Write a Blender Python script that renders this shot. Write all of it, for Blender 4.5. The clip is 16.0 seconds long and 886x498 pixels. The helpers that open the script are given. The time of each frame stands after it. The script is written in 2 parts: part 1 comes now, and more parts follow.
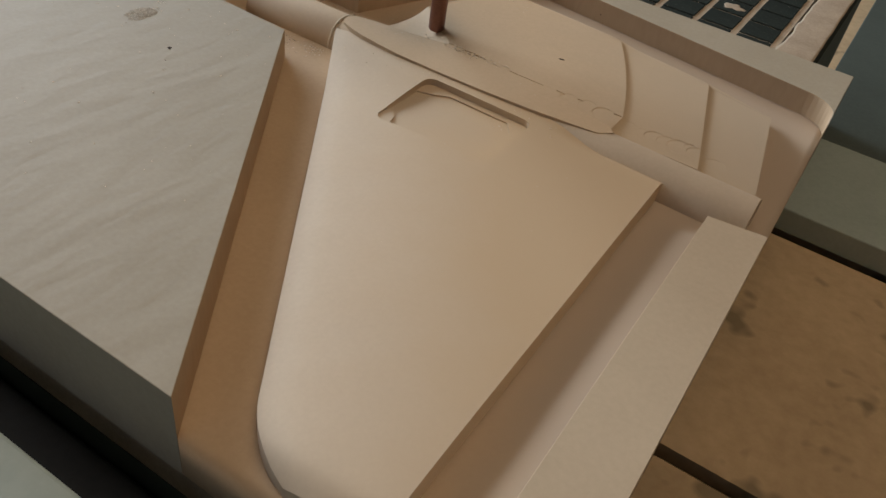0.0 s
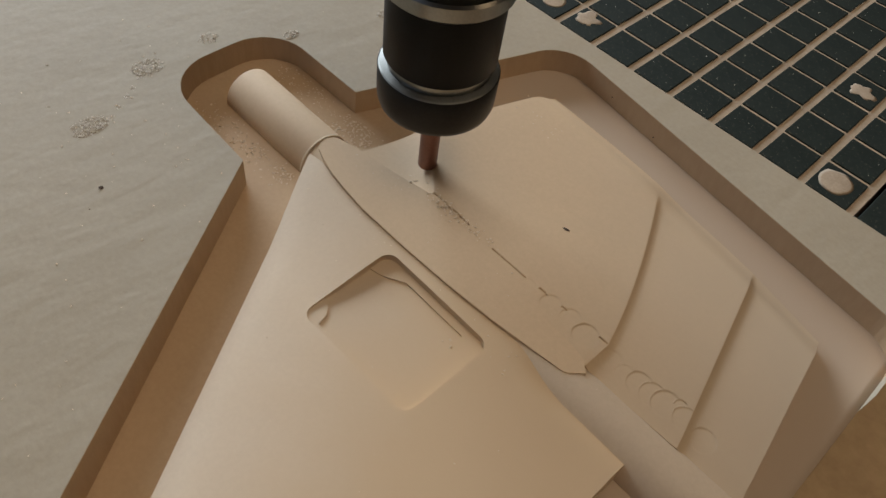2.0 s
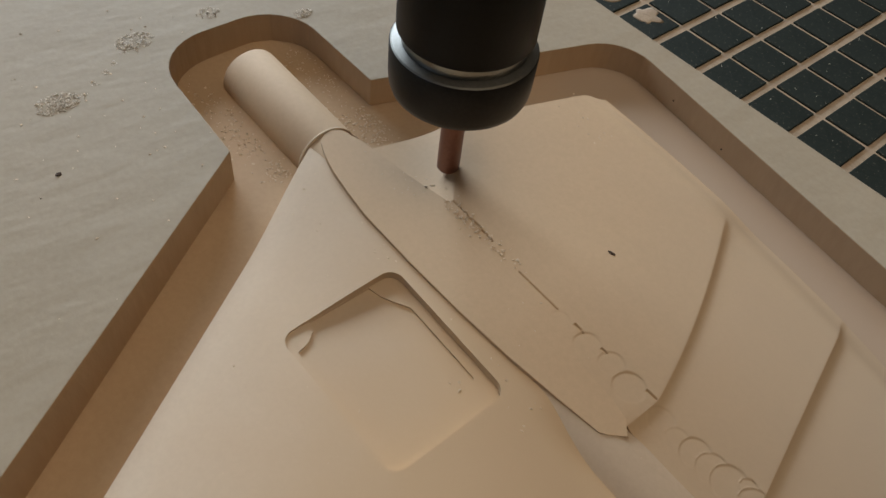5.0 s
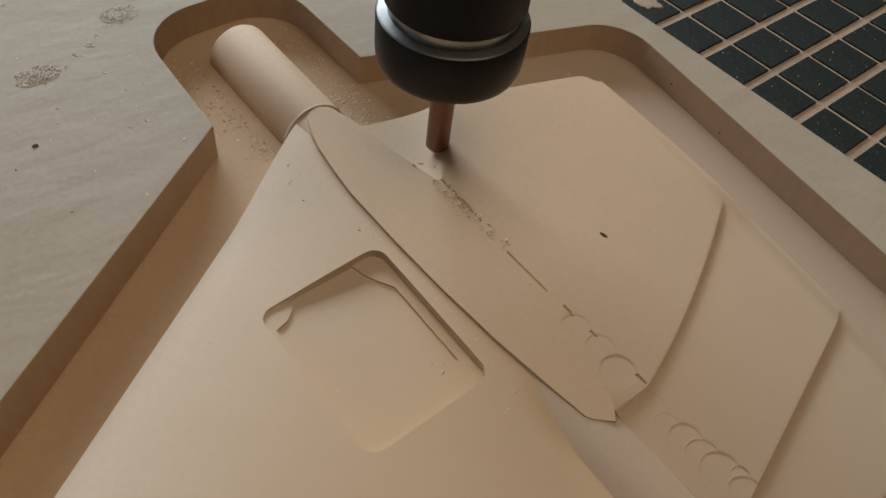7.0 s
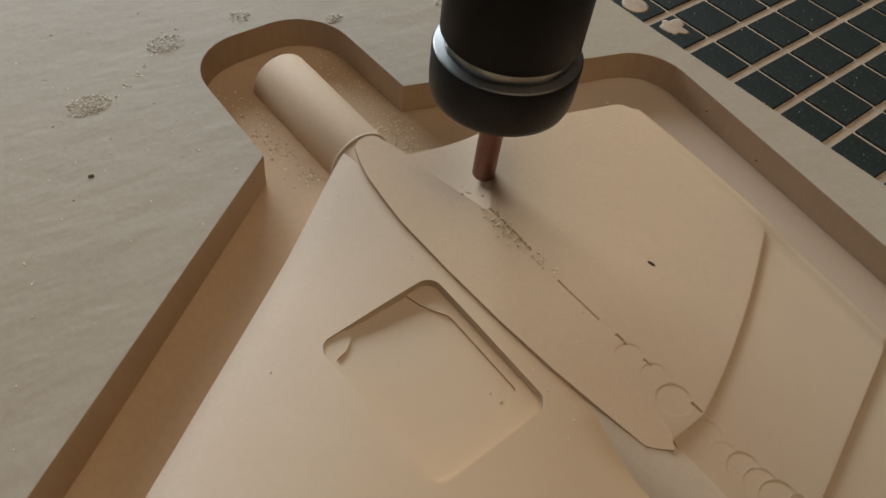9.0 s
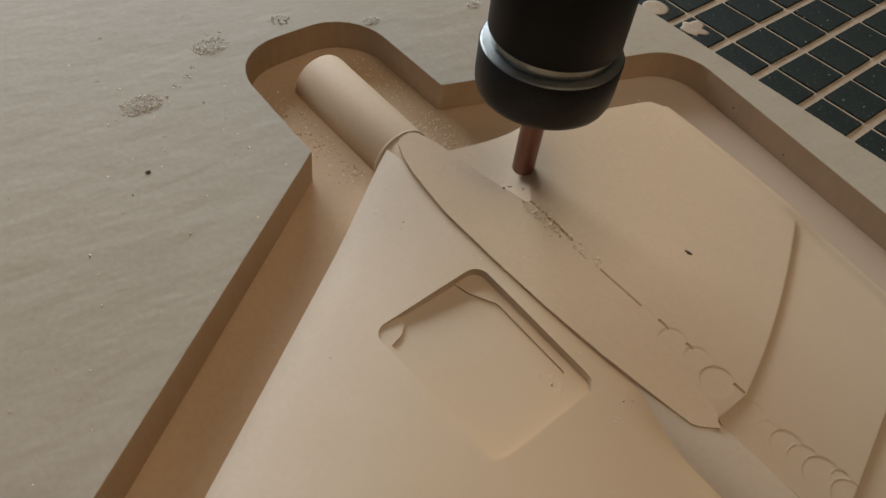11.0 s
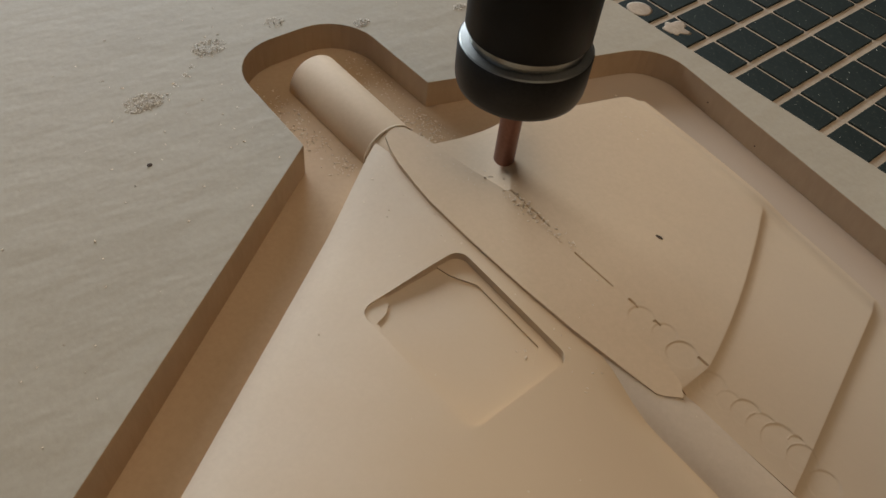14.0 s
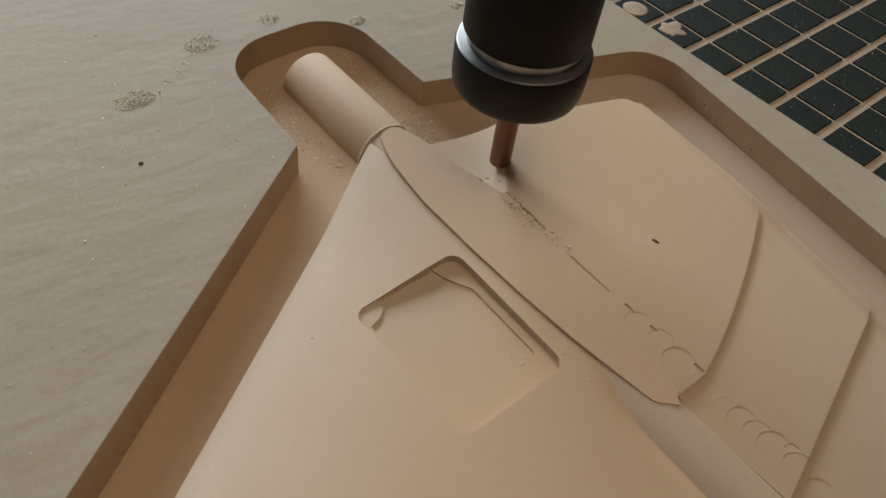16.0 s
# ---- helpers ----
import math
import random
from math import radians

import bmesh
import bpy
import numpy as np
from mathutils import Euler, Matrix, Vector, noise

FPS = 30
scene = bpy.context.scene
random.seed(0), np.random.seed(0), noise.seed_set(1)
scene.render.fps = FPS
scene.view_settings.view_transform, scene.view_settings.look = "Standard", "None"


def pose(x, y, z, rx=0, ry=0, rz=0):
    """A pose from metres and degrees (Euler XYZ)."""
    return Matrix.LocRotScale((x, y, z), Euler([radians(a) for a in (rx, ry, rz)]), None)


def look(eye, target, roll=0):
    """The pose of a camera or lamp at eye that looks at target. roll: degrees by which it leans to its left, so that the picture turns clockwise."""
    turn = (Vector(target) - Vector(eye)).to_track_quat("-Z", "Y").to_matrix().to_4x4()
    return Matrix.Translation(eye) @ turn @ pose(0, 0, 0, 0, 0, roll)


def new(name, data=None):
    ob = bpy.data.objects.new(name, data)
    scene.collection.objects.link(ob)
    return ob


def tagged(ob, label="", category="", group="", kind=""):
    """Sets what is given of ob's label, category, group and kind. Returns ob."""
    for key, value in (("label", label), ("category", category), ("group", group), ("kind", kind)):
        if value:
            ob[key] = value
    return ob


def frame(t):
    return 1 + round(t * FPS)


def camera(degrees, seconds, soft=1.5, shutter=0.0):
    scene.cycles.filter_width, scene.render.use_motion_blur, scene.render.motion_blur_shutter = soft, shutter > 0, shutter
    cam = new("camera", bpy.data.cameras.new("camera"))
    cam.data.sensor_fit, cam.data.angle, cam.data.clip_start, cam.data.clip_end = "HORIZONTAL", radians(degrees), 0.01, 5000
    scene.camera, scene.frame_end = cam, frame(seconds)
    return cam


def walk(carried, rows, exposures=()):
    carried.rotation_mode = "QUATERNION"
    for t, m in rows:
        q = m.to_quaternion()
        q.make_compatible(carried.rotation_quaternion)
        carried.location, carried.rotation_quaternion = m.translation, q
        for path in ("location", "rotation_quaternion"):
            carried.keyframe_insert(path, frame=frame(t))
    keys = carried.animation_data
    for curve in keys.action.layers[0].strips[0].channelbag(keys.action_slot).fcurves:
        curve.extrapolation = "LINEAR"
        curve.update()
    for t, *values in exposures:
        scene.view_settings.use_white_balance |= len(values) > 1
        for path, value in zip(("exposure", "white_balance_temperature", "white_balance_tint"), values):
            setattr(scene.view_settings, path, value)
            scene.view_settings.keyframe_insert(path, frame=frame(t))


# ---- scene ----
U = 0.03  # pitch of the vacuum table's grid, in metres; plan lengths below are in pitches

# ---- camera ----
cam = camera(58.89, 16.0, soft=1.5)
walk(cam, [
    (0.0, pose(0.2692, -0.5602, 0.1837, 49.55, -7.48, 32.96)),
    (0.2, pose(0.2678, -0.5483, 0.2227, 44.04, -8.05, 32.08)),
    (0.4, pose(0.2656, -0.5339, 0.2626, 40.12, -6.61, 32.36)),
    (0.5, pose(0.2704, -0.5277, 0.2722, 39.43, -6.01, 33.89)),
    (0.6, pose(0.2732, -0.5086, 0.2829, 38.42, -5.29, 35.57)),
    (0.8, pose(0.2709, -0.4828, 0.3002, 38.31, -5.33, 38.17)),
    (1.0, pose(0.2595, -0.4614, 0.2967, 38.97, -7.76, 39.21)),
    (1.2, pose(0.2480, -0.4466, 0.2891, 40.23, -5.78, 39.99)),
    (1.5, pose(0.2470, -0.4239, 0.2806, 38.15, -4.34, 43.88)),
    (2.0, pose(0.2376, -0.4009, 0.2541, 38.68, -5.79, 46.07)),
    (2.5, pose(0.2333, -0.3826, 0.2443, 39.43, -4.73, 46.19)),
    (3.0, pose(0.2331, -0.3787, 0.2451, 39.33, -4.66, 46.65)),
    (3.5, pose(0.2350, -0.3792, 0.2443, 39.87, -3.74, 47.23)),
    (4.0, pose(0.2303, -0.3775, 0.2367, 40.00, -4.75, 48.37)),
    (4.2, pose(0.2272, -0.3762, 0.2264, 39.77, -5.42, 49.57)),
    (6.3, pose(0.2175, -0.3501, 0.2018, 39.71, -5.00, 50.78)),
    (6.5, pose(0.2196, -0.3528, 0.2000, 39.98, -5.35, 50.55)),
    (7.0, pose(0.2243, -0.3602, 0.1989, 39.54, -5.69, 51.15)),
    (7.5, pose(0.2274, -0.3628, 0.2012, 39.72, -5.28, 51.22)),
    (8.0, pose(0.2246, -0.3644, 0.2039, 40.09, -5.36, 51.26)),
    (8.5, pose(0.2205, -0.3653, 0.2035, 40.46, -5.20, 51.52)),
    (9.0, pose(0.2103, -0.3745, 0.2037, 40.45, -5.93, 50.87)),
    (9.5, pose(0.2062, -0.3867, 0.2028, 40.60, -5.90, 50.47)),
    (12.0, pose(0.2160, -0.3957, 0.2086, 41.30, -5.47, 50.57)),
    (12.5, pose(0.2221, -0.3968, 0.2098, 41.15, -5.28, 50.42)),
    (13.0, pose(0.2240, -0.3981, 0.2115, 41.07, -5.22, 50.42)),
    (13.5, pose(0.2258, -0.3990, 0.2131, 41.28, -5.10, 50.52)),
    (14.0, pose(0.2267, -0.3993, 0.2142, 41.55, -5.06, 50.57)),
    (14.5, pose(0.2263, -0.3984, 0.2132, 41.32, -5.10, 50.52)),
    (15.0, pose(0.2250, -0.3986, 0.2121, 41.36, -5.36, 50.72)),
    (15.5, pose(0.2239, -0.3992, 0.2129, 41.01, -5.74, 50.62)),
    (16.0, pose(0.2224, -0.3980, 0.2138, 41.17, -5.92, 50.49)),
], [(0.0, -0.06), (0.5, 0.07), (1.0, 0.07), (2.0, 0.0), (2.5, -0.03), (3.0, 0.13), (3.6, 0.01), (6.5, -0.04), (16.0, -0.05)])

# ---- world and light ----
world = bpy.data.worlds.new("world")
world.use_nodes = True
scene.world = world
wn = world.node_tree.nodes
sky = wn.new("ShaderNodeTexSky")
sky.sky_type = "NISHITA"
sky.sun_disc = False
sky.sun_elevation = radians(35)
sky.sun_rotation = radians(-90)
wn["Background"].inputs[1].default_value = 0.1
world.node_tree.links.new(sky.outputs[0], wn["Background"].inputs[0])


def area(name, m, sx, sy, watts, colour):
    d = bpy.data.lights.new(name, "AREA")
    d.shape, d.size, d.size_y, d.energy, d.color = "RECTANGLE", sx, sy, watts, colour
    ob = new(name, d)
    ob.matrix_world = m
    return ob


# daylight in the unseen window's opening, then three added fills without known sources
area("window_daylight", look((-2.98, 0.55, 1.05), (0.1, -0.25, 0.0)), 2.4, 1.0, 142, (0.80, 0.90, 1.0))
area("back_fill_light", look((-0.6, -3.38, 1.3), (0.1, -0.2, 0.0)), 2.2, 1.2, 2.2, (0.70, 0.80, 1.0))
area("warm_side_fill_light", look((3.5, 0.95, 2.05), (0.1, -0.25, 0.0)), 1.5, 0.9, 6, (1.0, 0.69, 0.41))
area("overhead_fill_light", look((0.5, -0.1, 2.72), (0.5, -0.1, 0)), 1.8, 1.4, 24, (1.0, 0.79, 0.56))


# ---- materials ----
def material(name, rough=0.6, metal=0.0):
    m = bpy.data.materials.new(name)
    m.use_nodes = True
    b = m.node_tree.nodes["Principled BSDF"]
    b.inputs["Roughness"].default_value = rough
    b.inputs["Metallic"].default_value = metal
    return m, m.node_tree.nodes, m.node_tree.links, b


def ramp(nodes, stops):
    r = nodes.new("ShaderNodeValToRGB")
    while len(r.color_ramp.elements) < len(stops):
        r.color_ramp.elements.new(0.5)
    for e, (p, c) in zip(r.color_ramp.elements, stops):
        e.position, e.color = p, (*c, 1)
    return r


def noisy(nodes, links, co, scale, detail=4, rough=0.6):
    n = nodes.new("ShaderNodeTexNoise")
    n.inputs["Scale"].default_value = scale
    n.inputs["Detail"].default_value = detail
    n.inputs["Roughness"].default_value = rough
    links.new(co, n.inputs["Vector"])
    return n


def grained(name, dark, light, scale, fine, bump, rough=0.7, metal=0.0, stretch=(1, 1, 1), speck=0.0, speck_colour=(0.5, 0.4, 0.3), gloss=0.35, speck_scale=1.7, ripple=0.0):
    """A surface whose colour wanders between two tones at a coarse and a fine scale, with fine relief."""
    m, nodes, links, b = material(name, rough, metal)
    co = nodes.new("ShaderNodeTexCoord").outputs["Object"]
    mp = nodes.new("ShaderNodeMapping")
    mp.inputs["Scale"].default_value = stretch
    links.new(co, mp.inputs["Vector"])
    v = mp.outputs[0]
    a = noisy(nodes, links, v, scale)
    c = noisy(nodes, links, v, fine, 3)
    mix = nodes.new("ShaderNodeMath")
    mix.operation = "MULTIPLY_ADD"
    links.new(c.outputs["Fac"], mix.inputs[0])
    mix.inputs[1].default_value = 0.45
    half = nodes.new("ShaderNodeMath")
    half.operation = "MULTIPLY"
    half.inputs[1].default_value = 0.55
    links.new(a.outputs["Fac"], half.inputs[0])
    links.new(half.outputs[0], mix.inputs[2])
    r = ramp(nodes, [(0.3, dark), (0.7, light)])
    links.new(mix.outputs[0], r.inputs[0])
    colour = r.outputs[0]
    if speck:
        s = noisy(nodes, links, co, fine * speck_scale, 3, 0.75)
        t = ramp(nodes, [(0.62 - speck * 0.1, (0, 0, 0)), (0.7 - speck * 0.1, (1, 1, 1))])
        links.new(s.outputs["Fac"], t.inputs[0])
        mx = nodes.new("ShaderNodeMixRGB")
        links.new(t.outputs[0], mx.inputs[0])
        links.new(colour, mx.inputs[1])
        mx.inputs[2].default_value = (*speck_colour, 1)
        colour = mx.outputs[0]
    links.new(colour, b.inputs["Base Color"])
    bp = nodes.new("ShaderNodeBump")
    bp.inputs["Strength"].default_value = 0.5
    bp.inputs["Distance"].default_value = bump
    links.new(mix.outputs[0], bp.inputs["Height"])
    links.new(bp.outputs[0], b.inputs["Normal"])
    if ripple:
        rm = nodes.new("ShaderNodeMapping")
        rm.inputs["Rotation"].default_value = (0, 0, -0.12)
        rm.inputs["Scale"].default_value = (2.4, 1, 1)
        links.new(co, rm.inputs["Vector"])
        rn = noisy(nodes, links, rm.outputs[0], 38, 2.5, 0.5)
        rb = nodes.new("ShaderNodeBump")
        rb.inputs["Strength"].default_value = 0.5
        rb.inputs["Distance"].default_value = ripple
        links.new(rn.outputs["Fac"], rb.inputs["Height"])
        links.new(bp.outputs[0], rb.inputs["Normal"])
        links.new(rb.outputs[0], b.inputs["Normal"])
    b.inputs["Specular IOR Level"].default_value = gloss
    return m


BOARD = grained("tooling_board", (0.37, 0.316, 0.235), (0.435, 0.378, 0.29), 14, 420, 0.00015, 0.7, ripple=0.0013)
PLAIN = grained("planed_board", (0.51, 0.405, 0.285), (0.59, 0.475, 0.34), 22, 400, 0.00012, 0.75)
MILLED = grained("milled_board", (0.57, 0.42, 0.27), (0.645, 0.48, 0.315), 18, 500, 0.00012, 0.7)


def blended(name, start_tone, dusty, start, end):
    """Milled board that blends from a first tone to a second one (dusty) along x + 0.674 y, with a cloudy border."""
    m = grained(name, start_tone[0], start_tone[1], 18, 500, 0.00012, 0.75)
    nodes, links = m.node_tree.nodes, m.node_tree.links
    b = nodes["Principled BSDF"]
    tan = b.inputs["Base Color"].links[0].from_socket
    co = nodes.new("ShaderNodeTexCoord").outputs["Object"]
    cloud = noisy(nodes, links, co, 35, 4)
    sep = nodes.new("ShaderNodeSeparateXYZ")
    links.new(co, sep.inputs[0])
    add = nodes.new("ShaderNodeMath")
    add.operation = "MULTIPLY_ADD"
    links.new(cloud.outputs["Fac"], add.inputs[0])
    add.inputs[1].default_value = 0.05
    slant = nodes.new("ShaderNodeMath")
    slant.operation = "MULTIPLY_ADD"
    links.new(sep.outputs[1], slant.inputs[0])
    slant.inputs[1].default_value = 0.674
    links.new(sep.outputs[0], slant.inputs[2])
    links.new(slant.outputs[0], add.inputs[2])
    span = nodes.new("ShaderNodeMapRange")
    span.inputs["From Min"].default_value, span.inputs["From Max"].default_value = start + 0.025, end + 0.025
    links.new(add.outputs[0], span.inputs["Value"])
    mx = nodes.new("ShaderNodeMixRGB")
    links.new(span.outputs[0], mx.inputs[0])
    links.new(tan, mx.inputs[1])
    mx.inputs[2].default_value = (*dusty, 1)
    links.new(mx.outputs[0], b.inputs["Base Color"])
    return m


# first tone darkened for the channel's shade; grey dust on far and end stretches
CHANNEL = blended("dusty_shaded_channel", ((0.48, 0.34, 0.212), (0.555, 0.40, 0.255)), (0.44, 0.345, 0.262), -0.115, -0.03)
# paler along the slanting edge: window light on the slope, put into the colour
PANEL = blended("window_lit_panel", ((0.60, 0.49, 0.37), (0.67, 0.555, 0.425)), (0.605, 0.45, 0.29), -0.14, -0.045)
# darker towards the right end: falloff of the light, put into the colour
FAR = blended("falloff_far_panel", ((0.57, 0.42, 0.27), (0.645, 0.48, 0.315)), (0.475, 0.375, 0.27), -0.01, 0.12)
FINE = grained("fine_milled_board", (0.50, 0.39, 0.28), (0.57, 0.45, 0.325), 18, 500, 0.0001, 0.6)
# rough-cut walls, with the pocket's shade put into a darker tone
ROUGH_SHADED = grained("shaded_rough_board", (0.475, 0.335, 0.208), (0.55, 0.395, 0.25), 30, 300, 0.0006, 0.85, stretch=(1, 1, 0.3))
DUST = grained("milling_dust", (0.60, 0.48, 0.34), (0.78, 0.66, 0.50), 60, 900, 0.001, 0.95)
GROOVE = grained("dusty_groove", (0.32, 0.25, 0.18), (0.50, 0.40, 0.30), 50, 600, 0.001, 0.95)
TILE = grained("black_phenolic", (0.010, 0.015, 0.013), (0.022, 0.030, 0.026), 30, 300, 0.0004, 0.7, speck=0.08, speck_colour=(0.12, 0.11, 0.09), gloss=0.2)
STEEL_PAINT = grained("grey_green_paint", (0.33, 0.38, 0.34), (0.42, 0.47, 0.42), 8, 160, 0.0003, 0.5)
DARK_PAINT = grained("dark_green_paint", (0.07, 0.085, 0.075), (0.10, 0.12, 0.105), 8, 160, 0.0003, 0.55)
DECK = grained("dusty_brown_deck", (0.44, 0.31, 0.18), (0.62, 0.45, 0.27), 6, 60, 0.002, 0.9, speck=0.5, speck_colour=(0.28, 0.21, 0.125), speck_scale=0.14)
BLACK = grained("plain_black", (0.010, 0.010, 0.010), (0.02, 0.02, 0.02), 20, 300, 0.0003, 0.6)
NUT = grained("blackened_steel", (0.012, 0.011, 0.010), (0.024, 0.022, 0.020), 60, 700, 0.0001, 0.42, 0.3)
HOLDER = grained("black_oxide_steel", (0.004, 0.004, 0.004), (0.008, 0.008, 0.008), 60, 700, 0.0001, 0.45, 0.0, gloss=0.15)
BRIGHT = grained("turned_steel", (0.25, 0.26, 0.25), (0.34, 0.34, 0.32), 60, 900, 0.0001, 0.3, 1.0)
RIM = grained("dull_turned_steel", (0.22, 0.225, 0.21), (0.30, 0.30, 0.285), 60, 900, 0.0001, 0.42, 0.9)
NOSE = grained("grey_cast_steel", (0.36, 0.34, 0.29), (0.46, 0.43, 0.37), 30, 500, 0.0002, 0.45, 0.3)
CUTTER = grained("copper_coated_carbide", (0.20, 0.085, 0.058), (0.27, 0.125, 0.09), 90, 700, 0.0001, 0.4, 0.4)
PLASTER = grained("plaster", (0.15, 0.125, 0.10), (0.20, 0.165, 0.135), 2, 60, 0.001, 0.9)
CONCRETE = grained("concrete", (0.12, 0.11, 0.10), (0.19, 0.175, 0.155), 2, 60, 0.002, 0.9)
PIT = grained("dark_pit", (0.05, 0.03, 0.02), (0.09, 0.06, 0.04), 200, 900, 0.0003, 0.9)


# ---- mesh helpers ----
def part(name, bm, mat, parent=None, label="", smooth=False, scale=U, sharp=0):
    me = bpy.data.meshes.new(name)
    bmesh.ops.scale(bm, vec=(scale,) * 3, verts=bm.verts)
    bmesh.ops.recalc_face_normals(bm, faces=bm.faces)
    for f in bm.faces:
        f.smooth = smooth
    bm.to_mesh(me)
    bm.free()
    if sharp:
        me.set_sharp_from_angle(angle=radians(sharp))
    me.materials.append(mat)
    ob = new(name, me)
    ob.parent = parent
    if label:
        ob["label"] = label
    return ob


def thing(name, at, label, category, group="", kind=""):
    ob = new(name)
    ob.location = [c * U for c in at]
    return tagged(ob, label, category, group, kind)


def box(x0, x1, y0, y1, z0, z1, bevel=0.0):
    bm = bmesh.new()
    bmesh.ops.create_cube(bm, size=1)
    for v in bm.verts:
        v.co = ((x0 + x1) / 2 + v.co.x * (x1 - x0), (y0 + y1) / 2 + v.co.y * (y1 - y0), (z0 + z1) / 2 + v.co.z * (z1 - z0))
    if bevel:
        bmesh.ops.bevel(bm, geom=bm.edges[:], offset=bevel, segments=2, profile=0.5, affect="EDGES")
    return bm


def prism(outline, z0, z1, bevel=0.0):
    """An upright prism over an outline of (x, y), its upper rim eased by bevel."""
    bm = bmesh.new()
    top = bm.faces.new([bm.verts.new((x, y, z1)) for x, y in outline])
    low = bmesh.ops.extrude_face_region(bm, geom=[top])
    for v in low["geom"]:
        if isinstance(v, bmesh.types.BMVert):
            v.co.z = z0
    if bevel:
        rim = [e for e in bm.edges if all(abs(v.co.z - z1) < 1e-6 for v in e.verts)]
        bmesh.ops.bevel(bm, geom=rim, offset=bevel, segments=2, profile=0.5, affect="EDGES")
    return bm


def rounded(corners, steps=8):
    """An outline through corners (x, y, radius), each one rounded."""
    out = []
    n = len(corners)
    for i, (x, y, r) in enumerate(corners):
        p = Vector((x, y))
        if r <= 0:
            out.append((x, y))
            continue
        a = (Vector(corners[i - 1][:2]) - p).normalized()
        b = (Vector(corners[(i + 1) % n][:2]) - p).normalized()
        half = math.acos(max(-1, min(1, a.dot(b)))) / 2
        back = r / math.tan(half)
        c = p + (a + b).normalized() * (r / math.sin(half))
        s, e = p + a * back - c, p + b * back - c
        turn = s.angle_signed(e)
        for k in range(steps + 1):
            w = -turn * k / steps
            out.append((c.x + s.x * math.cos(w) - s.y * math.sin(w), c.y + s.x * math.sin(w) + s.y * math.cos(w)))
    return out


def lathe(profile, n=48):
    """A turned solid about z from (radius, height) pairs."""
    bm = bmesh.new()
    rings = []
    for r, z in profile:
        rings.append([bm.verts.new((r * math.cos(2 * math.pi * k / n), r * math.sin(2 * math.pi * k / n), z)) for k in range(n)])
    for a, b in zip(rings, rings[1:]):
        for k in range(n):
            bm.faces.new((a[k], a[(k + 1) % n], b[(k + 1) % n], b[k]))
    bm.faces.new(rings[0][::-1])
    bm.faces.new(rings[-1])
    return bm


def sheet(nu, nv, place, floor_z):
    """A solid with a top of nu x nv cells given by place(u, v) and straight sides down to floor_z."""
    bm = bmesh.new()
    g = [[bm.verts.new(place(i / nu, j / nv)) for j in range(nv + 1)] for i in range(nu + 1)]
    for i in range(nu):
        for j in range(nv):
            bm.faces.new((g[i][j], g[i + 1][j], g[i + 1][j + 1], g[i][j + 1]))
    rim = [g[i][0] for i in range(nu)] + [g[nu][j] for j in range(nv)] + [g[i][nv] for i in range(nu, 0, -1)] + [g[0][j] for j in range(nv, 0, -1)]
    low = [bm.verts.new((v.co.x, v.co.y, floor_z)) for v in rim]
    for k in range(len(rim)):
        bm.faces.new((rim[k], rim[(k + 1) % len(rim)], low[(k + 1) % len(rim)], low[k]))
    bm.faces.new(low)
    return bm


def carve(ob, bms):
    """Cuts the solids bms out of ob's mesh for good."""
    tools = []
    for k in bms:
        t = part("cutter", k, ob.data.materials[0])
        mod = ob.modifiers.new("cut", "BOOLEAN")
        mod.operation, mod.solver, mod.object = "DIFFERENCE", "EXACT", t
        tools.append(t)
    bpy.context.view_layer.update()
    me = bpy.data.meshes.new_from_object(ob.evaluated_get(bpy.context.evaluated_depsgraph_get()))
    ob.modifiers.clear()
    ob.data = me
    for t in tools:
        bpy.data.objects.remove(t)


def smoothstep(a, b, x):
    t = max(0.0, min(1.0, (x - a) / (b - a)))
    return t * t * (3 - 2 * t)


# ---- the machined block ----
THICK = -1.275


def channel(x, y):
    """Height of the parting surface round the pattern: deeper towards the open near side, shallow beside the end rib."""
    z = -0.45 - 0.20 * max(0.0, min(1.0, (-6.86 - y) / 8.83)) * (1 - smoothstep(5.6, 7.2, x))
    return z + 0.17 * smoothstep(7.3, 8.2, x) * smoothstep(8.8, 9.3, -y)


block = thing("mould_block", (0, 0, 0), "tan tooling board with a half-milled mould pocket", "mould block")


def base_top(u, v):
    x, y = -2.6 + 11.515 * u, -15.685 + 12.9 * v
    return x, y, channel(x, y)


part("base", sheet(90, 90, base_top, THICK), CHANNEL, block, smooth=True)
surround = rounded([
    (-24, -15.69, 0), (4.93, -15.69, 0), (0.52, -9.15, 0.02), (-1.84, -9.05, 0.85), (-1.84, -6.86, 0.8), (0.35, -6.86, 0.02),
    (1.653, -2.973, 0.75), (8.912, -4.08, 0.62), (8.917, -5.35, 0.0), (8.925, -2.60, 0), (-24, -2.60, 0)])
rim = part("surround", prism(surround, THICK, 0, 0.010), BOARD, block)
# the pocket's walls take the darker tone that stands in for shade
rim.data.materials.append(ROUGH_SHADED)
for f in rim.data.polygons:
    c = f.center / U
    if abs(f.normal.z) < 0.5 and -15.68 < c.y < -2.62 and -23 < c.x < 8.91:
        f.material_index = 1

part("end_rib", prism([(8.10, -9.10), (8.92, -8.98), (8.92, -15.69), (8.08, -15.69)], THICK, 0, 0.004), PLAIN, block)


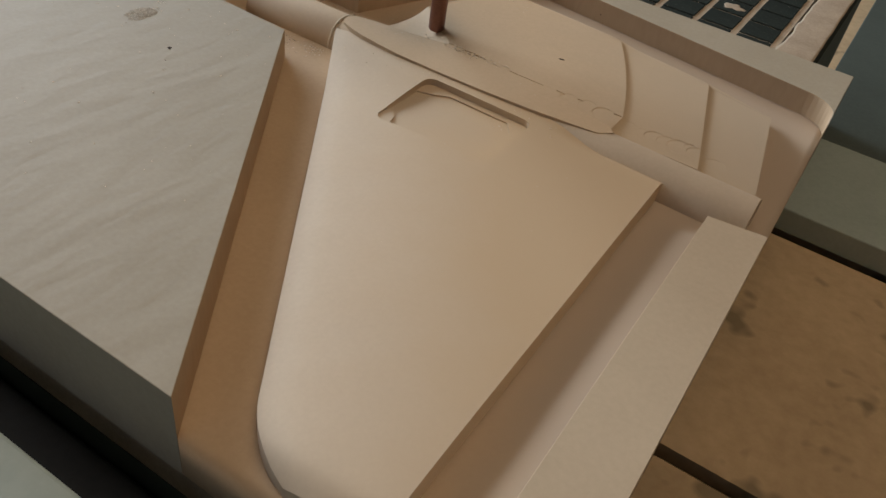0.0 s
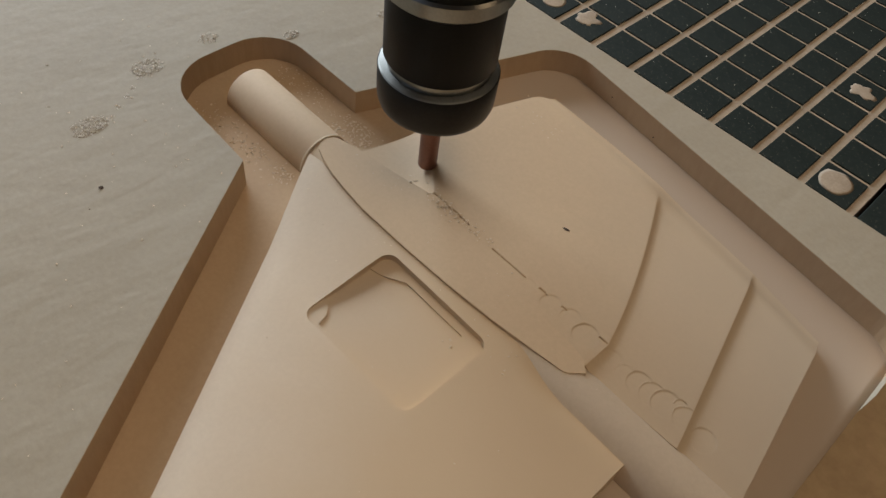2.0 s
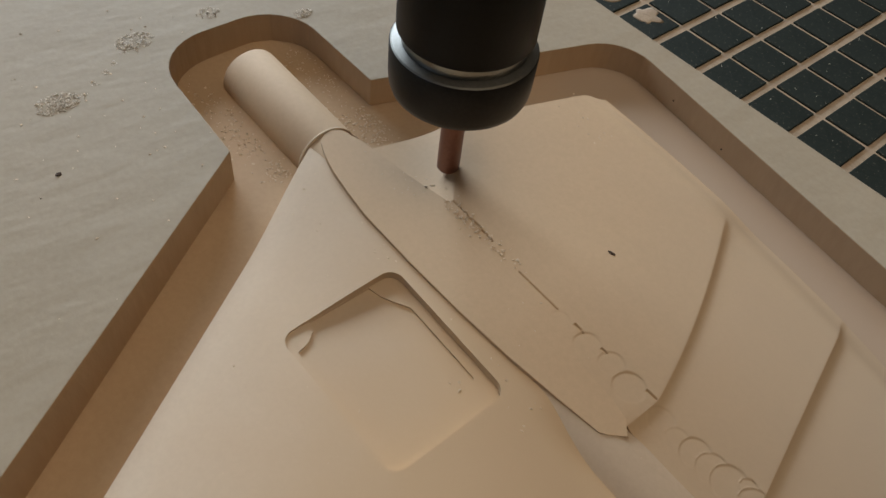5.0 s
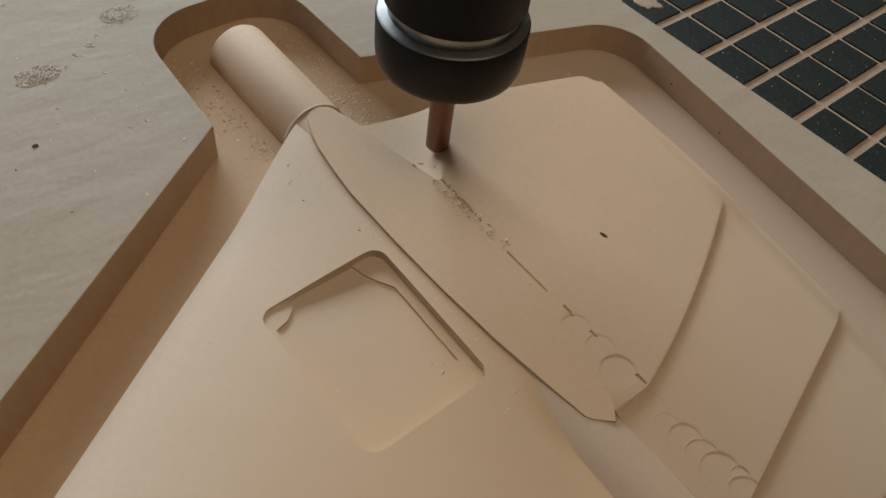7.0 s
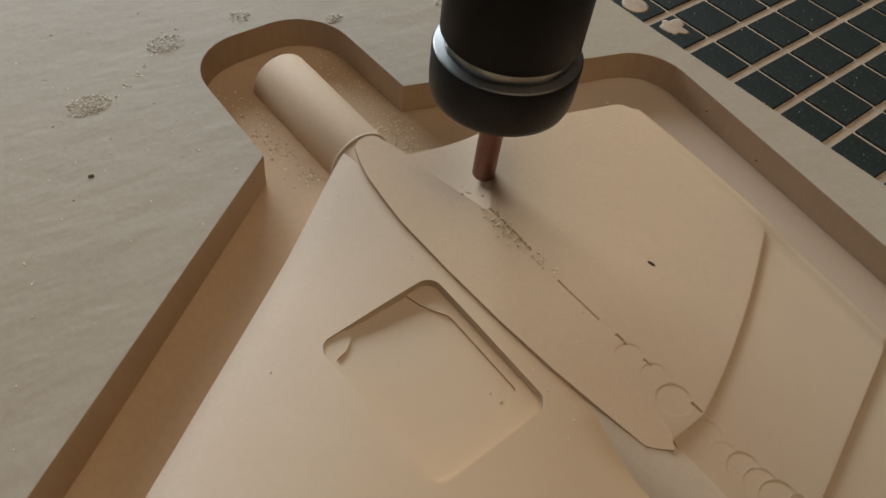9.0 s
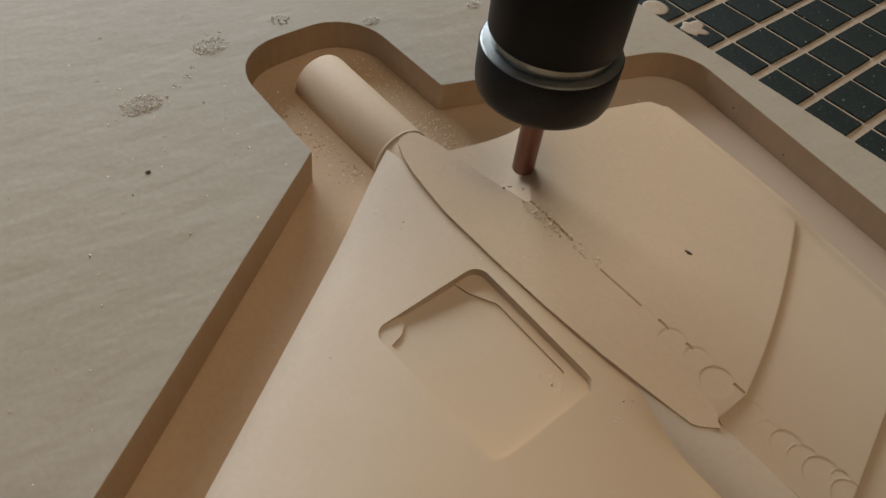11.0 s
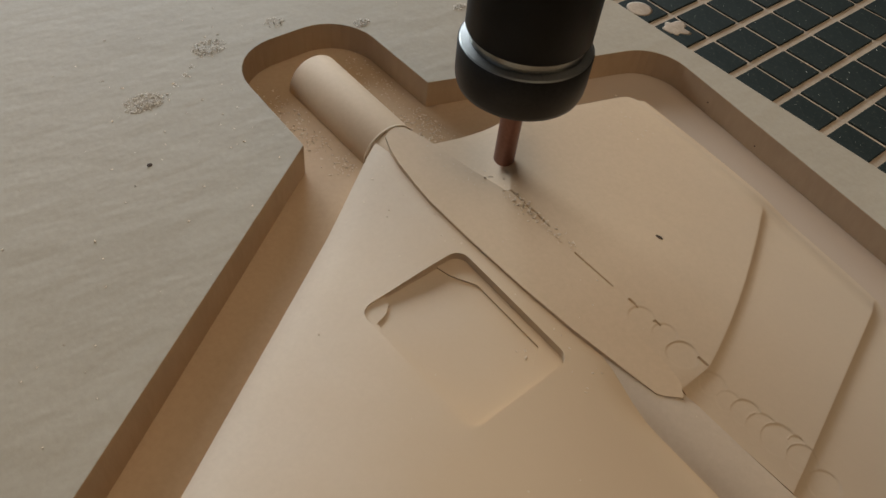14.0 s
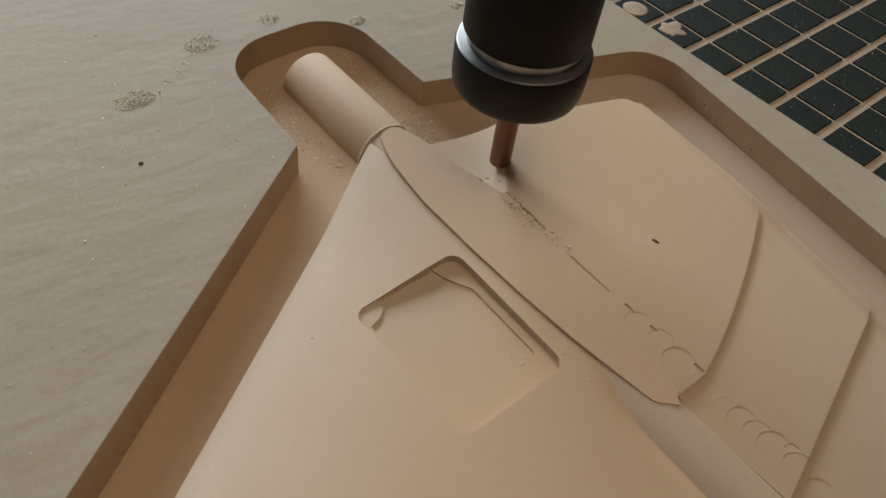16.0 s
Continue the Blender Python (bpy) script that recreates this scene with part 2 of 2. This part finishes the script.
def near_top(u, v):
    """The near panel: a gently domed blade that turns down along its slanting edge."""
    y = -8.12 - v * 7.46
    x0 = 1.14 + (-8.60 - y) * 0.66
    x1 = 7.27
    if y < -15.0:
        x0 += 0.75 * (1 - math.sqrt(max(0, 1 - ((-15.0 - y) / 0.63) ** 2)))
    s = u ** 1.3
    x = x0 + (x1 - x0) * s
    d = x - x0
    w = 0.26 + 0.74 * smoothstep(0.0, 1.6, -8.25 - y)
    z = -0.055 - w * 0.25 * max(0, 1 - d / 2.9) ** 2 - w * 0.045 * max(0, 1 - d / 0.5) ** 2 - 0.055 * s ** 2
    z -= 0.09 * (1 - smoothstep(0, 0.28, y + 15.62))
    z -= 0.10 * smoothstep(5.3, 6.3, x) * (1 - smoothstep(0.0, 0.30, -8.42 - y))
    return x, y, z


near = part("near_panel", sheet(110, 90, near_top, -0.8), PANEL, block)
carve(near, [prism(rounded([(3.12, -10.09, 0.17), (5.11, -10.09, 0.17), (5.09, -8.60, 0.17), (3.12, -8.57, 0.17)]), -0.18, 0.4),
             prism(rounded([(3.126, -9.72, 0), (3.24, -9.74, 0.05), (3.34, -9.86, 0.06), (3.38, -10.02, 0.02), (4.85, -10.0, 0.04), (4.84, -9.72, 0.08), (4.93, -9.5, 0.06),
                            (4.90, -8.98, 0.08), (4.72, -8.72, 0.05), (3.62, -8.70, 0.06), (3.42, -8.82, 0.05), (3.30, -8.88, 0.03), (3.126, -8.92, 0)], 4), -0.206, 0.4)])


for f in near.data.polygons:
    f.use_smooth = True
near.data.set_sharp_from_angle(angle=radians(25))


def fillet(d, w):
    """Goes from 0 to 1 over the width w: steep at its upper edge, eased at its foot."""
    t = max(0.0, min(1.0, (d + 0.01) / w))
    return 1 - (1 - t) ** 3


def far_top(u, v):
    """The far panel: three shallow levels with stepped edges, a finished slope at its slanting end and a row of plunge marks."""
    x0, x1 = 1.12 + 1.24 * v ** 1.6, 8.50 - 0.5 * v ** 1.6
    x = x0 + (x1 - x0) * u
    yn, yf = -7.9, -4.10 - 0.016 * (x - 2.3) ** 2 - 0.05 * (x - 2.3)
    y = yn + (yf - yn) * v ** 1.6
    k = max(0.0, y + 7.42)
    arc = 6.13 - 0.29 * k - 0.062 * k ** 2 + 0.004 * k ** 3
    second = 7.44 - 0.262 * (y + 7.3)
    z = -0.026 - 0.042 * fillet(x - arc, 0.16) * (1 - smoothstep(2.5, 2.9, k)) - 0.05 * fillet(x - second, 0.17) * (1 - smoothstep(2.4, 2.9, k))
    z -= 0.055 * smoothstep(2.2, 3.1, k) * smoothstep(4.6, 5.4, x)
    cut = 1.62 + (-6.38 - y) * 1.14 - x
    if cut > 0:
        z -= 0.24 * (1 - math.exp(-cut / 0.5))
    z -= 0.17 * (1 - smoothstep(0.0, 0.5, yf - y)) ** 1.5
    dip = 0.0
    for cx, cy, cr, cd in MARKS:
        if (x - cx) ** 2 + (y - cy) ** 2 < cr * cr:
            lean = 0.54 + 0.46 * (0.8 * (y - cy) - 0.6 * (x - cx)) / cr
            dip = cd * lean * (1 - smoothstep(0.90, 1.0, math.hypot(x - cx, y - cy) / cr))
    z -= dip
    z -= 0.03 * (1 - smoothstep(0.0, 0.4, y + 7.9)) * smoothstep(5.9, 6.4, x)
    for gx0, gx1, gy, gw, gd in CRACKS:
        if gx0 < x < gx1 and abs(y - gy - 0.007 * math.sin(x * 8)) < 0.75 * gw:
            z -= 0.5 * gd
    return x, y, z


MARKS = [(4.79, -7.54, 0.12, 0.004), (5.20, -7.53, 0.165, 0.008), (5.52, -7.49, 0.155, 0.008), (5.83, -7.55, 0.195, 0.012), (6.28, -7.55, 0.16, 0.008), (6.52, -7.58, 0.14, 0.006),
         (6.73, -7.54, 0.175, 0.011), (6.94, -7.54, 0.18, 0.010), (7.14, -7.52, 0.205, 0.013), (7.28, -7.40, 0.095, 0.014), (7.43, -7.50, 0.18, 0.011), (7.74, -7.54, 0.18, 0.011)]
CRACKS = [(2.74, 3.02, -7.36, 0.012, 0.05), (3.04, 3.28, -7.38, 0.016, 0.05), (3.30, 3.52, -7.40, 0.012, 0.05), (4.02, 4.68, -7.455, 0.010, 0.05), (4.92, 5.08, -7.455, 0.014, 0.05), (5.32, 5.41, -7.43, 0.014, 0.04), (5.96, 6.10, -7.42, 0.02, 0.05)]
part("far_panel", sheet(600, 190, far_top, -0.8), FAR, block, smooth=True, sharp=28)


def half_round(x0, x1, ya, yb, z, r, n=40, easing=0.0):
    """A lying round bar from (x0, ya) to (x1, yb), sunk below z = -0.8 on its underside; its ends are eased."""
    bm = bmesh.new()
    rings = []
    steps = [(0.0, 1 - easing / r), (easing * 0.4 / abs(x1 - x0), 1 - 0.25 * easing / r), (easing / abs(x1 - x0), 1.0), (1 - easing / abs(x1 - x0), 1.0), (1.0, 1 - easing / r)]
    for s, k in steps:
        x, y = x0 + (x1 - x0) * s, ya + (yb - ya) * s
        ring = [bm.verts.new((x, y - k * r * math.cos(math.pi * i / n), z + k * r * math.sin(math.pi * i / n))) for i in range(n + 1)]
        ring.append(bm.verts.new((x, y + k * r, -0.8)))
        ring.append(bm.verts.new((x, y - k * r, -0.8)))
        rings.append(ring)
    for a, b in zip(rings, rings[1:]):
        for i in range(len(a)):
            bm.faces.new((a[i], a[(i + 1) % len(a)], b[(i + 1) % len(a)], b[i]))
    bm.faces.new(rings[0])
    bm.faces.new(rings[-1])
    return bm


part("shaft_end", half_round(-1.14, 0.86, -7.92, -7.94, -0.46, 0.445, easing=0.02), MILLED, block, smooth=True, sharp=40)
part("shaft_lip", half_round(0.83, 0.87, -7.94, -7.94, -0.46, 0.449, easing=0.012), DUST, block, smooth=True, sharp=40)
part("shaft_neck", half_round(0.86, 1.6, -7.95, -7.97, -0.475, 0.438, easing=0.004), MILLED, block, smooth=True, sharp=40)
part("shaft", half_round(4.0, 8.60, -8.045, -8.19, -0.50, 0.466, easing=0.01), FINE, block, smooth=True, sharp=40)
strip = [(0.84, -7.93), (0.97, -8.11), (1.23, -8.21), (1.5, -8.28), (1.91, -8.34), (2.3, -8.385), (3.2, -8.395), (4.04, -8.375), (4.85, -8.325), (5.56, -8.245), (5.99, -8.19),
         (6.06, -8.14), (6.20, -7.99), (6.06, -7.86), (5.8, -7.80), (5.0, -7.75), (3.9, -7.70), (3.2, -7.62), (2.78, -7.41), (2.09, -7.55), (1.67, -7.61), (1.3, -7.66), (0.95, -7.76)]
part("uncut_strip", prism(strip[::-1], -0.25, -0.0243, 0.0015), MILLED, block)
pit = bmesh.new()
bmesh.ops.create_icosphere(pit, subdivisions=2, radius=1)
for v in pit.verts:
    v.co = Vector((v.co.x * 0.05 + v.co.y * 0.02, v.co.y * 0.024, v.co.z * 0.012)) * (1 + 0.3 * noise.noise(v.co * 2))
p = part("pit", pit, PIT, block)
p.location = (4.48 * U, -6.35 * U, -0.024 * U)
for x, y, z in ((2.95, -3.245, -0.20), (4.02, -3.47, -0.22)):
    s = bmesh.new()
    bmesh.ops.create_icosphere(s, subdivisions=1, radius=0.014)
    o = part("wall_pit", s, PIT, block)
    o.location = (x * U, y * U, z * U)

# ---- vacuum table ----
table = thing("vacuum_table", (0, 0, THICK), "dark phenolic vacuum table with a grid of dusty grooves", "machine table")
part("bed", box(-24, 7.08, -15.5, 22, -0.9, -0.035), GROOVE, table)
part("border", box(7.16, 7.95, -15.5, 22, -0.9, 0.0, 0.02), TILE, table, "black border strip")
tile = part("tile", box(-0.42, 0.42, -0.457, 0.457, -0.2, 0.0, 0.018), TILE, table)
tile.location = (6.5 * U, 0.5 * U, 0)
for i in range(-6, 7):
    for j in range(-3, 15):
        if (i, j) != (6, 0):
            o = new("tile", tile.data)
            o.parent = table
            o.location = ((i + 0.5 + random.uniform(-0.008, 0.008)) * U, (j + 0.5 + random.uniform(-0.008, 0.008)) * U, 0)


def blot(r, h, seed, stretch=1.0, lobes=0.35, n=28, rings=5):
    """A low mound of dust with an uneven outline."""
    bm = bmesh.new()
    top = bm.verts.new((0, 0, h))
    last = None
    for q in range(1, rings + 1):
        f = q / rings
        ring = []
        for i in range(n):
            a = 2 * math.pi * i / n
            w = r * f * (1 + lobes * noise.noise(Vector((math.cos(a) * 1.5, math.sin(a) * 1.5, seed))) + 0.4 * lobes * noise.noise(Vector((math.cos(a) * 5, math.sin(a) * 5, seed))))
            ring.append(bm.verts.new((w * math.cos(a) * stretch, w * math.sin(a), h * (1 - f ** 2) * (1 + 0.5 * noise.noise(Vector((math.cos(a) * 3 * f, math.sin(a) * 3 * f, seed + 5)))))))
        for i in range(n):
            if last is None:
                bm.faces.new((top, ring[i], ring[(i + 1) % n]))
            else:
                bm.faces.new((last[i], ring[i], ring[(i + 1) % n], last[(i + 1) % n]))
        last = ring
    bm.faces.new(last[::-1])
    return bm


def plug(x, y, r, h, seed, label, lobes=0.1):
    ob = part("hole_plug", blot(r, h, seed, 1.0, lobes), GROOVE, smooth=True)
    ob.location = (x * U, y * U, (THICK + 0.001) * U)
    return tagged(ob, label, "dust plug", "dust-filled holes of the table")


plug(-0.52, -0.45, 0.27, 0.008, 1, "round tan dust plug in a table hole", 0.05)
plug(0.38, -0.37, 0.25, 0.014, 2, "ragged tan dust plug in a table hole", 0.55)
plug(6.45, -0.46, 0.33, 0.01, 3, "large round tan dust plug in a table hole", 0.12)
plug(5.48, 2.47, 0.25, 0.014, 4, "cross-shaped grey dust plug in a table hole", 0.7)
plug(5.5, 7.4, 0.25, 0.014, 9, "ragged grey dust plug in a table hole", 1.0)
ring = part("ring_hole", lathe([(0.16, 0.0), (0.16, 0.02), (0.29, 0.02), (0.30, 0.0)], 32), GROOVE)
ring.location = (6.53 * U, 6.66 * U, (THICK + 0.001) * U)
tagged(ring, "pale dusty ring round a table hole", "hole ring")


def drift(u, v):
    y = 0.35 + 16 * v
    a = 7.04 + 0.09 * noise.noise(Vector((0.0, y * 1.3, 3.0))) + 0.10 * smoothstep(0, 0.1, v)
    b = 7.97 + 0.06 * noise.noise(Vector((4.0, y * 1.1, 1.0))) - 0.25 * (1 - smoothstep(0, 0.03, v))
    z = 0.014 * math.sin(math.pi * min(1, max(0, u))) ** 0.6 * smoothstep(0, 0.02, v) * (1 + 0.3 * noise.noise(Vector((u * 5, y * 2, 0))))
    return a + (b - a) * u, y + 0.15 * noise.noise(Vector((u * 4, 0, 2))) * (1 - v), z + 0.003


dust = part("dust_drift", sheet(14, 160, drift, 0.001), GROOVE, smooth=True)
dust.location = (0, 0, THICK * U)
tagged(dust, "long drift of tan milling dust along the table border", "dust", kind="stuff")

# ---- machine frame and deck ----
deck = thing("deck", (0, 0, -13), "brown dusty deck boards beside the machine bed", "deck", kind="structure")
part("board", box(-30, 60, -40, -2.05, -0.6, 0.0), DECK, deck)
part("board", box(-30, 60, -1.5, 12.0, -0.6, 0.0), DECK, deck)
part("board", box(-30, 60, 12.7, 60, -0.6, 0.0), DECK, deck)
# black sheet under the boards stands in for the shade in their gaps
part("gap_backing", box(-30, 60, -40, 60, -2, -1.2), BLACK, deck)
bed = thing("machine_bed", (0, 0, 0), "grey-green painted steel bed of the milling machine", "machine bed")
part("core", box(-24, 7.6, -15.5, 22, -12.9, -2.2), DARK_PAINT, bed)
part("side_beam", box(7.75, 60, 12.3, 19.7, -12.9, -11.8, 0.06), STEEL_PAINT, bed, "grey-green painted beam")
part("back_beam", box(7.75, 60, 19.85, 48, -12.95, -12.0, 0.06), DARK_PAINT, bed, "dark green painted beam")
# black infill between the table's front and the ledge
part("front_strip", box(-24, 7.6, -16.4, -15.55, -6.0, -2.6, 0.05), BLACK, bed, "plain black strip")
part("front_ledge", box(-24, 7.6, -24, -16.45, -3.0, -1.3, 0.05), STEEL_PAINT, bed, "grey-green painted ledge")

# ---- spindle ----
spindle = thing("milling_spindle", (2.24, -7.03, -0.05), "black tool holder with collet nut and copper-red end mill", "spindle")
part("end_mill", lathe([(0.125, 0), (0.145, 0.03), (0.148, 1.4)], 24), CUTTER, spindle, "copper-red end mill", smooth=True, sharp=40)
nut = part("collet_nut", lathe([(0.3, 1.30), (0.74, 1.30), (0.79, 1.335), (0.815, 1.41), (0.825, 1.52), (0.83, 1.895), (0.818, 1.91)], 96), NUT, spindle, smooth=True, sharp=40)
part("nut_rim", lathe([(0.818, 1.908), (0.80, 1.925), (0.71, 1.945), (0.70, 1.94)], 96), RIM, nut, "dull grey steel rim", smooth=True, sharp=30)
part("nut_ring", lathe([(0.705, 1.93), (0.705, 2.0), (0.715, 2.01), (0.715, 2.12)], 96), BRIGHT, spindle, "bright turned steel ring", smooth=True, sharp=30)
part("tool_holder", lathe([(0.70, 2.07), (0.745, 2.085), (0.765, 2.12), (0.775, 3.1)], 96), HOLDER, spindle, smooth=True, sharp=40)
part("holder_flange", lathe([(0.79, 3.1), (0.85, 3.15), (0.85, 3.33), (0.82, 3.37), (0.72, 3.38), (0.72, 3.46), (0.82, 3.47)], 96), BRIGHT, spindle, "bright turned steel flange", smooth=True, sharp=30)
part("spindle_nose", lathe([(0.78, 3.50), (0.90, 3.52), (0.94, 3.58), (0.95, 5.0), (1.3, 5.2), (1.3, 14)], 96), NOSE, spindle, "grey steel spindle nose", smooth=True, sharp=30)


# ---- dust and chips ----
def grains(name, spots, label, mat=DUST):
    """Loose chips strewn over (x, y, z, radius) spots, as one object."""
    bm = bmesh.new()
    for x, y, z, r in spots:
        w = [Vector((random.uniform(-1, 1), random.uniform(-1, 1), random.uniform(-0.2, 1))).normalized() * r * 0.95 * random.uniform(0.6, 1.2) for _ in range(5)]
        vs = [bm.verts.new((x + k.x, y + k.y, z + abs(k.z) * 0.55)) for k in w]
        vs.append(bm.verts.new((x + r * 0.3, y, z - r * 0.2)))
        bmesh.ops.convex_hull(bm, input=vs)
    loose = [v for v in bm.verts if not v.link_faces]
    bmesh.ops.delete(bm, geom=loose, context="VERTS")
    return tagged(part(name, bm, mat), label, "chips", kind="stuff")


def strew(n, x, y, sx, sy, z, r0, r1):
    return [(random.gauss(x, sx), random.gauss(y, sy), z, random.uniform(r0, r1)) for _ in range(n)]


top_spots = strew(90, -0.8, -9.6, 1.6, 1.3, 0, 0.012, 0.032) + strew(40, 1.2, -13, 2.0, 1.5, 0, 0.01, 0.025) + strew(30, 1.0, -4.5, 2.0, 1.2, 0, 0.01, 0.025)


def on_top(x, y):
    return not (x > -1.95 and -9.15 < y < -6.8) and x < 0.45 + max(0, -9.1 - y) * 0.66 and not (y > -6.86 and x > 0.3 + (y + 6.86) * 0.335)


grains("board_chips", [s for s in top_spots if on_top(s[0], s[1])], "tan chips scattered on the board's top")
grains("pocket_chips", [(x, y, channel(x, y), r) for x, y, z, r in
       [s for s in strew(170, -0.3, -8.68, 0.55, 0.14, 0, 0.012, 0.034) + strew(50, 0.75, -8.62, 0.13, 0.10, 0, 0.012, 0.034) if s[1] < -8.42 and s[1] > -9.0 and s[0] < 0.95]
       + [s for s in strew(220, 0.75, -7.15, 0.28, 0.22, 0, 0.012, 0.036) + strew(110, -0.5, -7.1, 0.5, 0.13, 0, 0.012, 0.03) if s[1] > -7.45 and s[1] < -6.92 and s[0] < 1.0 + (s[1] + 7.4) * 0.4]],
       "tan chips piled along the pocket floor")
grains("panel_chips", strew(120, 3.2, -7.43, 0.4, 0.06, -0.022, 0.014, 0.034) + strew(16, 2.0, -7.7, 0.4, 0.12, -0.016, 0.01, 0.02) + strew(14, 4.2, -7.9, 0.8, 0.2, -0.012, 0.01, 0.022)
       + strew(22, 2.6, -5.0, 0.25, 0.15, -0.03, 0.012, 0.03), "tan chips along the cutter's line")


def on_panel(x, y):
    """Height of the near panel's top at (x, y)."""
    x0 = 1.14 + (-8.60 - y) * 0.66
    return near_top((max(0.0, x - x0) / (7.27 - x0)) ** (1 / 1.3), (-8.12 - y) / 7.46)[2]


edge_spots = [(random.uniform(1.25, 5.6), -8.44 - abs(random.gauss(0, 0.22)), random.uniform(0.012, 0.026)) for _ in range(46)]
edge_spots += [(random.uniform(2.2, 6.4), random.uniform(-13.0, -9.0), random.uniform(0.010, 0.018)) for _ in range(26)]
grains("panel_crumbs", [(x, y, on_panel(x, y), r) for x, y, r in edge_spots if x > 1.3 + (-8.60 - y) * 0.66 and not (3.05 < x < 5.2 and -10.15 < y < -8.53)],
       "pale crumbs strewn on the milled panel beside the strip")
grains("shaft_crumbs", [(x, -7.93 + q, -0.47 + math.sqrt(0.445 ** 2 - q * q), r) for x, q, r in [(random.uniform(-0.9, 0.75), random.uniform(-0.2, 0.25), random.uniform(0.012, 0.022)) for _ in range(12)]],
       "few pale crumbs on the milled half-round shaft")
grains("recess_chips", [(4.66, -8.86, -0.206, 0.03), (4.74, -8.93, -0.206, 0.035), (4.6, -8.95, -0.206, 0.02), (4.3, -9.9, -0.206, 0.02)], "few tan chips in the square recess")
SPECK = [(-0.24, -11.0, 0, 0.05), (0.02, -11.3, 0, 0.02)]
grains("dark_specks", SPECK, "dark specks on the board's top", PIT)
GREY = grained("grey_dust", (0.62, 0.56, 0.48), (0.80, 0.75, 0.67), 200, 900, 0.001, 0.95)
for x, y, r, n in ((-1.44, -10.5, 0.26, 260), (-2.13, -9.13, 0.24, 180), (-2.2, -7.95, 0.16, 60), (-1.47, -6.78, 0.13, 90), (-1.0, -5.09, 0.12, 60)):
    spots = []
    for _ in range(n):
        a, q = random.uniform(0, 6.283), math.sqrt(random.random())
        spots.append((x + r * q * math.cos(a) * 0.8, y + r * q * math.sin(a) * 1.1, 0.05 * (1 - q) * random.random(), random.uniform(0.014, 0.028)))
    grains("dust_heap", spots, "small heap of grey milling dust on the board", GREY)
grains("dust_trail", [(-1.42 - 0.14 * k + random.uniform(-0.05, 0.05), -10.15 + 0.2 * k + random.uniform(-0.05, 0.05), 0, random.uniform(0.015, 0.03)) for k in range(5) for _ in range(6)], "trail of grey dust crumbs on the board", GREY)
grains("table_crumbs", [(random.uniform(-2, 7), random.uniform(-1, 8), THICK, random.uniform(0.008, 0.02)) for _ in range(260)], "tiny pale crumbs strewn on the table", GREY)


# ---- workshop ----
def room_part(name, x0, x1, y0, y1, z0, z1, mat, label, category):
    ob = part(name, box(x0, x1, y0, y1, z0, z1), mat, scale=1.0)
    return tagged(ob, label, category, kind="structure")


# unseen room shell, added; its dark tones keep bounced light low
room_part("floor", -3.2, 4.6, -3.6, 4.6, -1.0, -0.9, CONCRETE, "grey concrete workshop floor", "floor")
room_part("ceiling", -3.2, 4.6, -3.6, 4.6, 2.8, 2.9, PLASTER, "grey-brown plastered workshop ceiling", "ceiling")
room_part("wall_east", 4.4, 4.6, -3.6, 4.6, -0.9, 2.8, PLASTER, "grey-brown plastered workshop wall", "wall")
room_part("wall_north", -3.2, 4.4, 4.4, 4.6, -0.9, 2.8, PLASTER, "grey-brown plastered workshop wall", "wall")
# opening in the south wall is added for the cool back fill
room_part("wall_south", -3.2, -1.75, -3.6, -3.4, -0.9, 2.8, PLASTER, "grey-brown plastered workshop wall beside an opening", "wall")
room_part("wall_south", 0.55, 4.4, -3.6, -3.4, -0.9, 2.8, PLASTER, "grey-brown plastered workshop wall beside an opening", "wall")
room_part("wall_south", -1.75, 0.55, -3.6, -3.4, -0.9, 0.65, PLASTER, "grey-brown plastered wall under an opening", "wall")
room_part("wall_south", -1.75, 0.55, -3.6, -3.4, 1.95, 2.8, PLASTER, "grey-brown plastered wall over an opening", "wall")
room_part("wall_west", -3.2, -3.0, -3.4, -0.7, -0.9, 2.8, PLASTER, "grey-brown plastered workshop wall beside an opening", "wall")
room_part("wall_west", -3.2, -3.0, 1.8, 4.4, -0.9, 2.8, PLASTER, "grey-brown plastered workshop wall beside an opening", "wall")
room_part("wall_west", -3.2, -3.0, -0.7, 1.8, -0.9, 0.5, PLASTER, "grey-brown plastered wall under an opening", "wall")
room_part("wall_west", -3.2, -3.0, -0.7, 1.8, 1.6, 2.8, PLASTER, "grey-brown plastered wall over an opening", "wall")
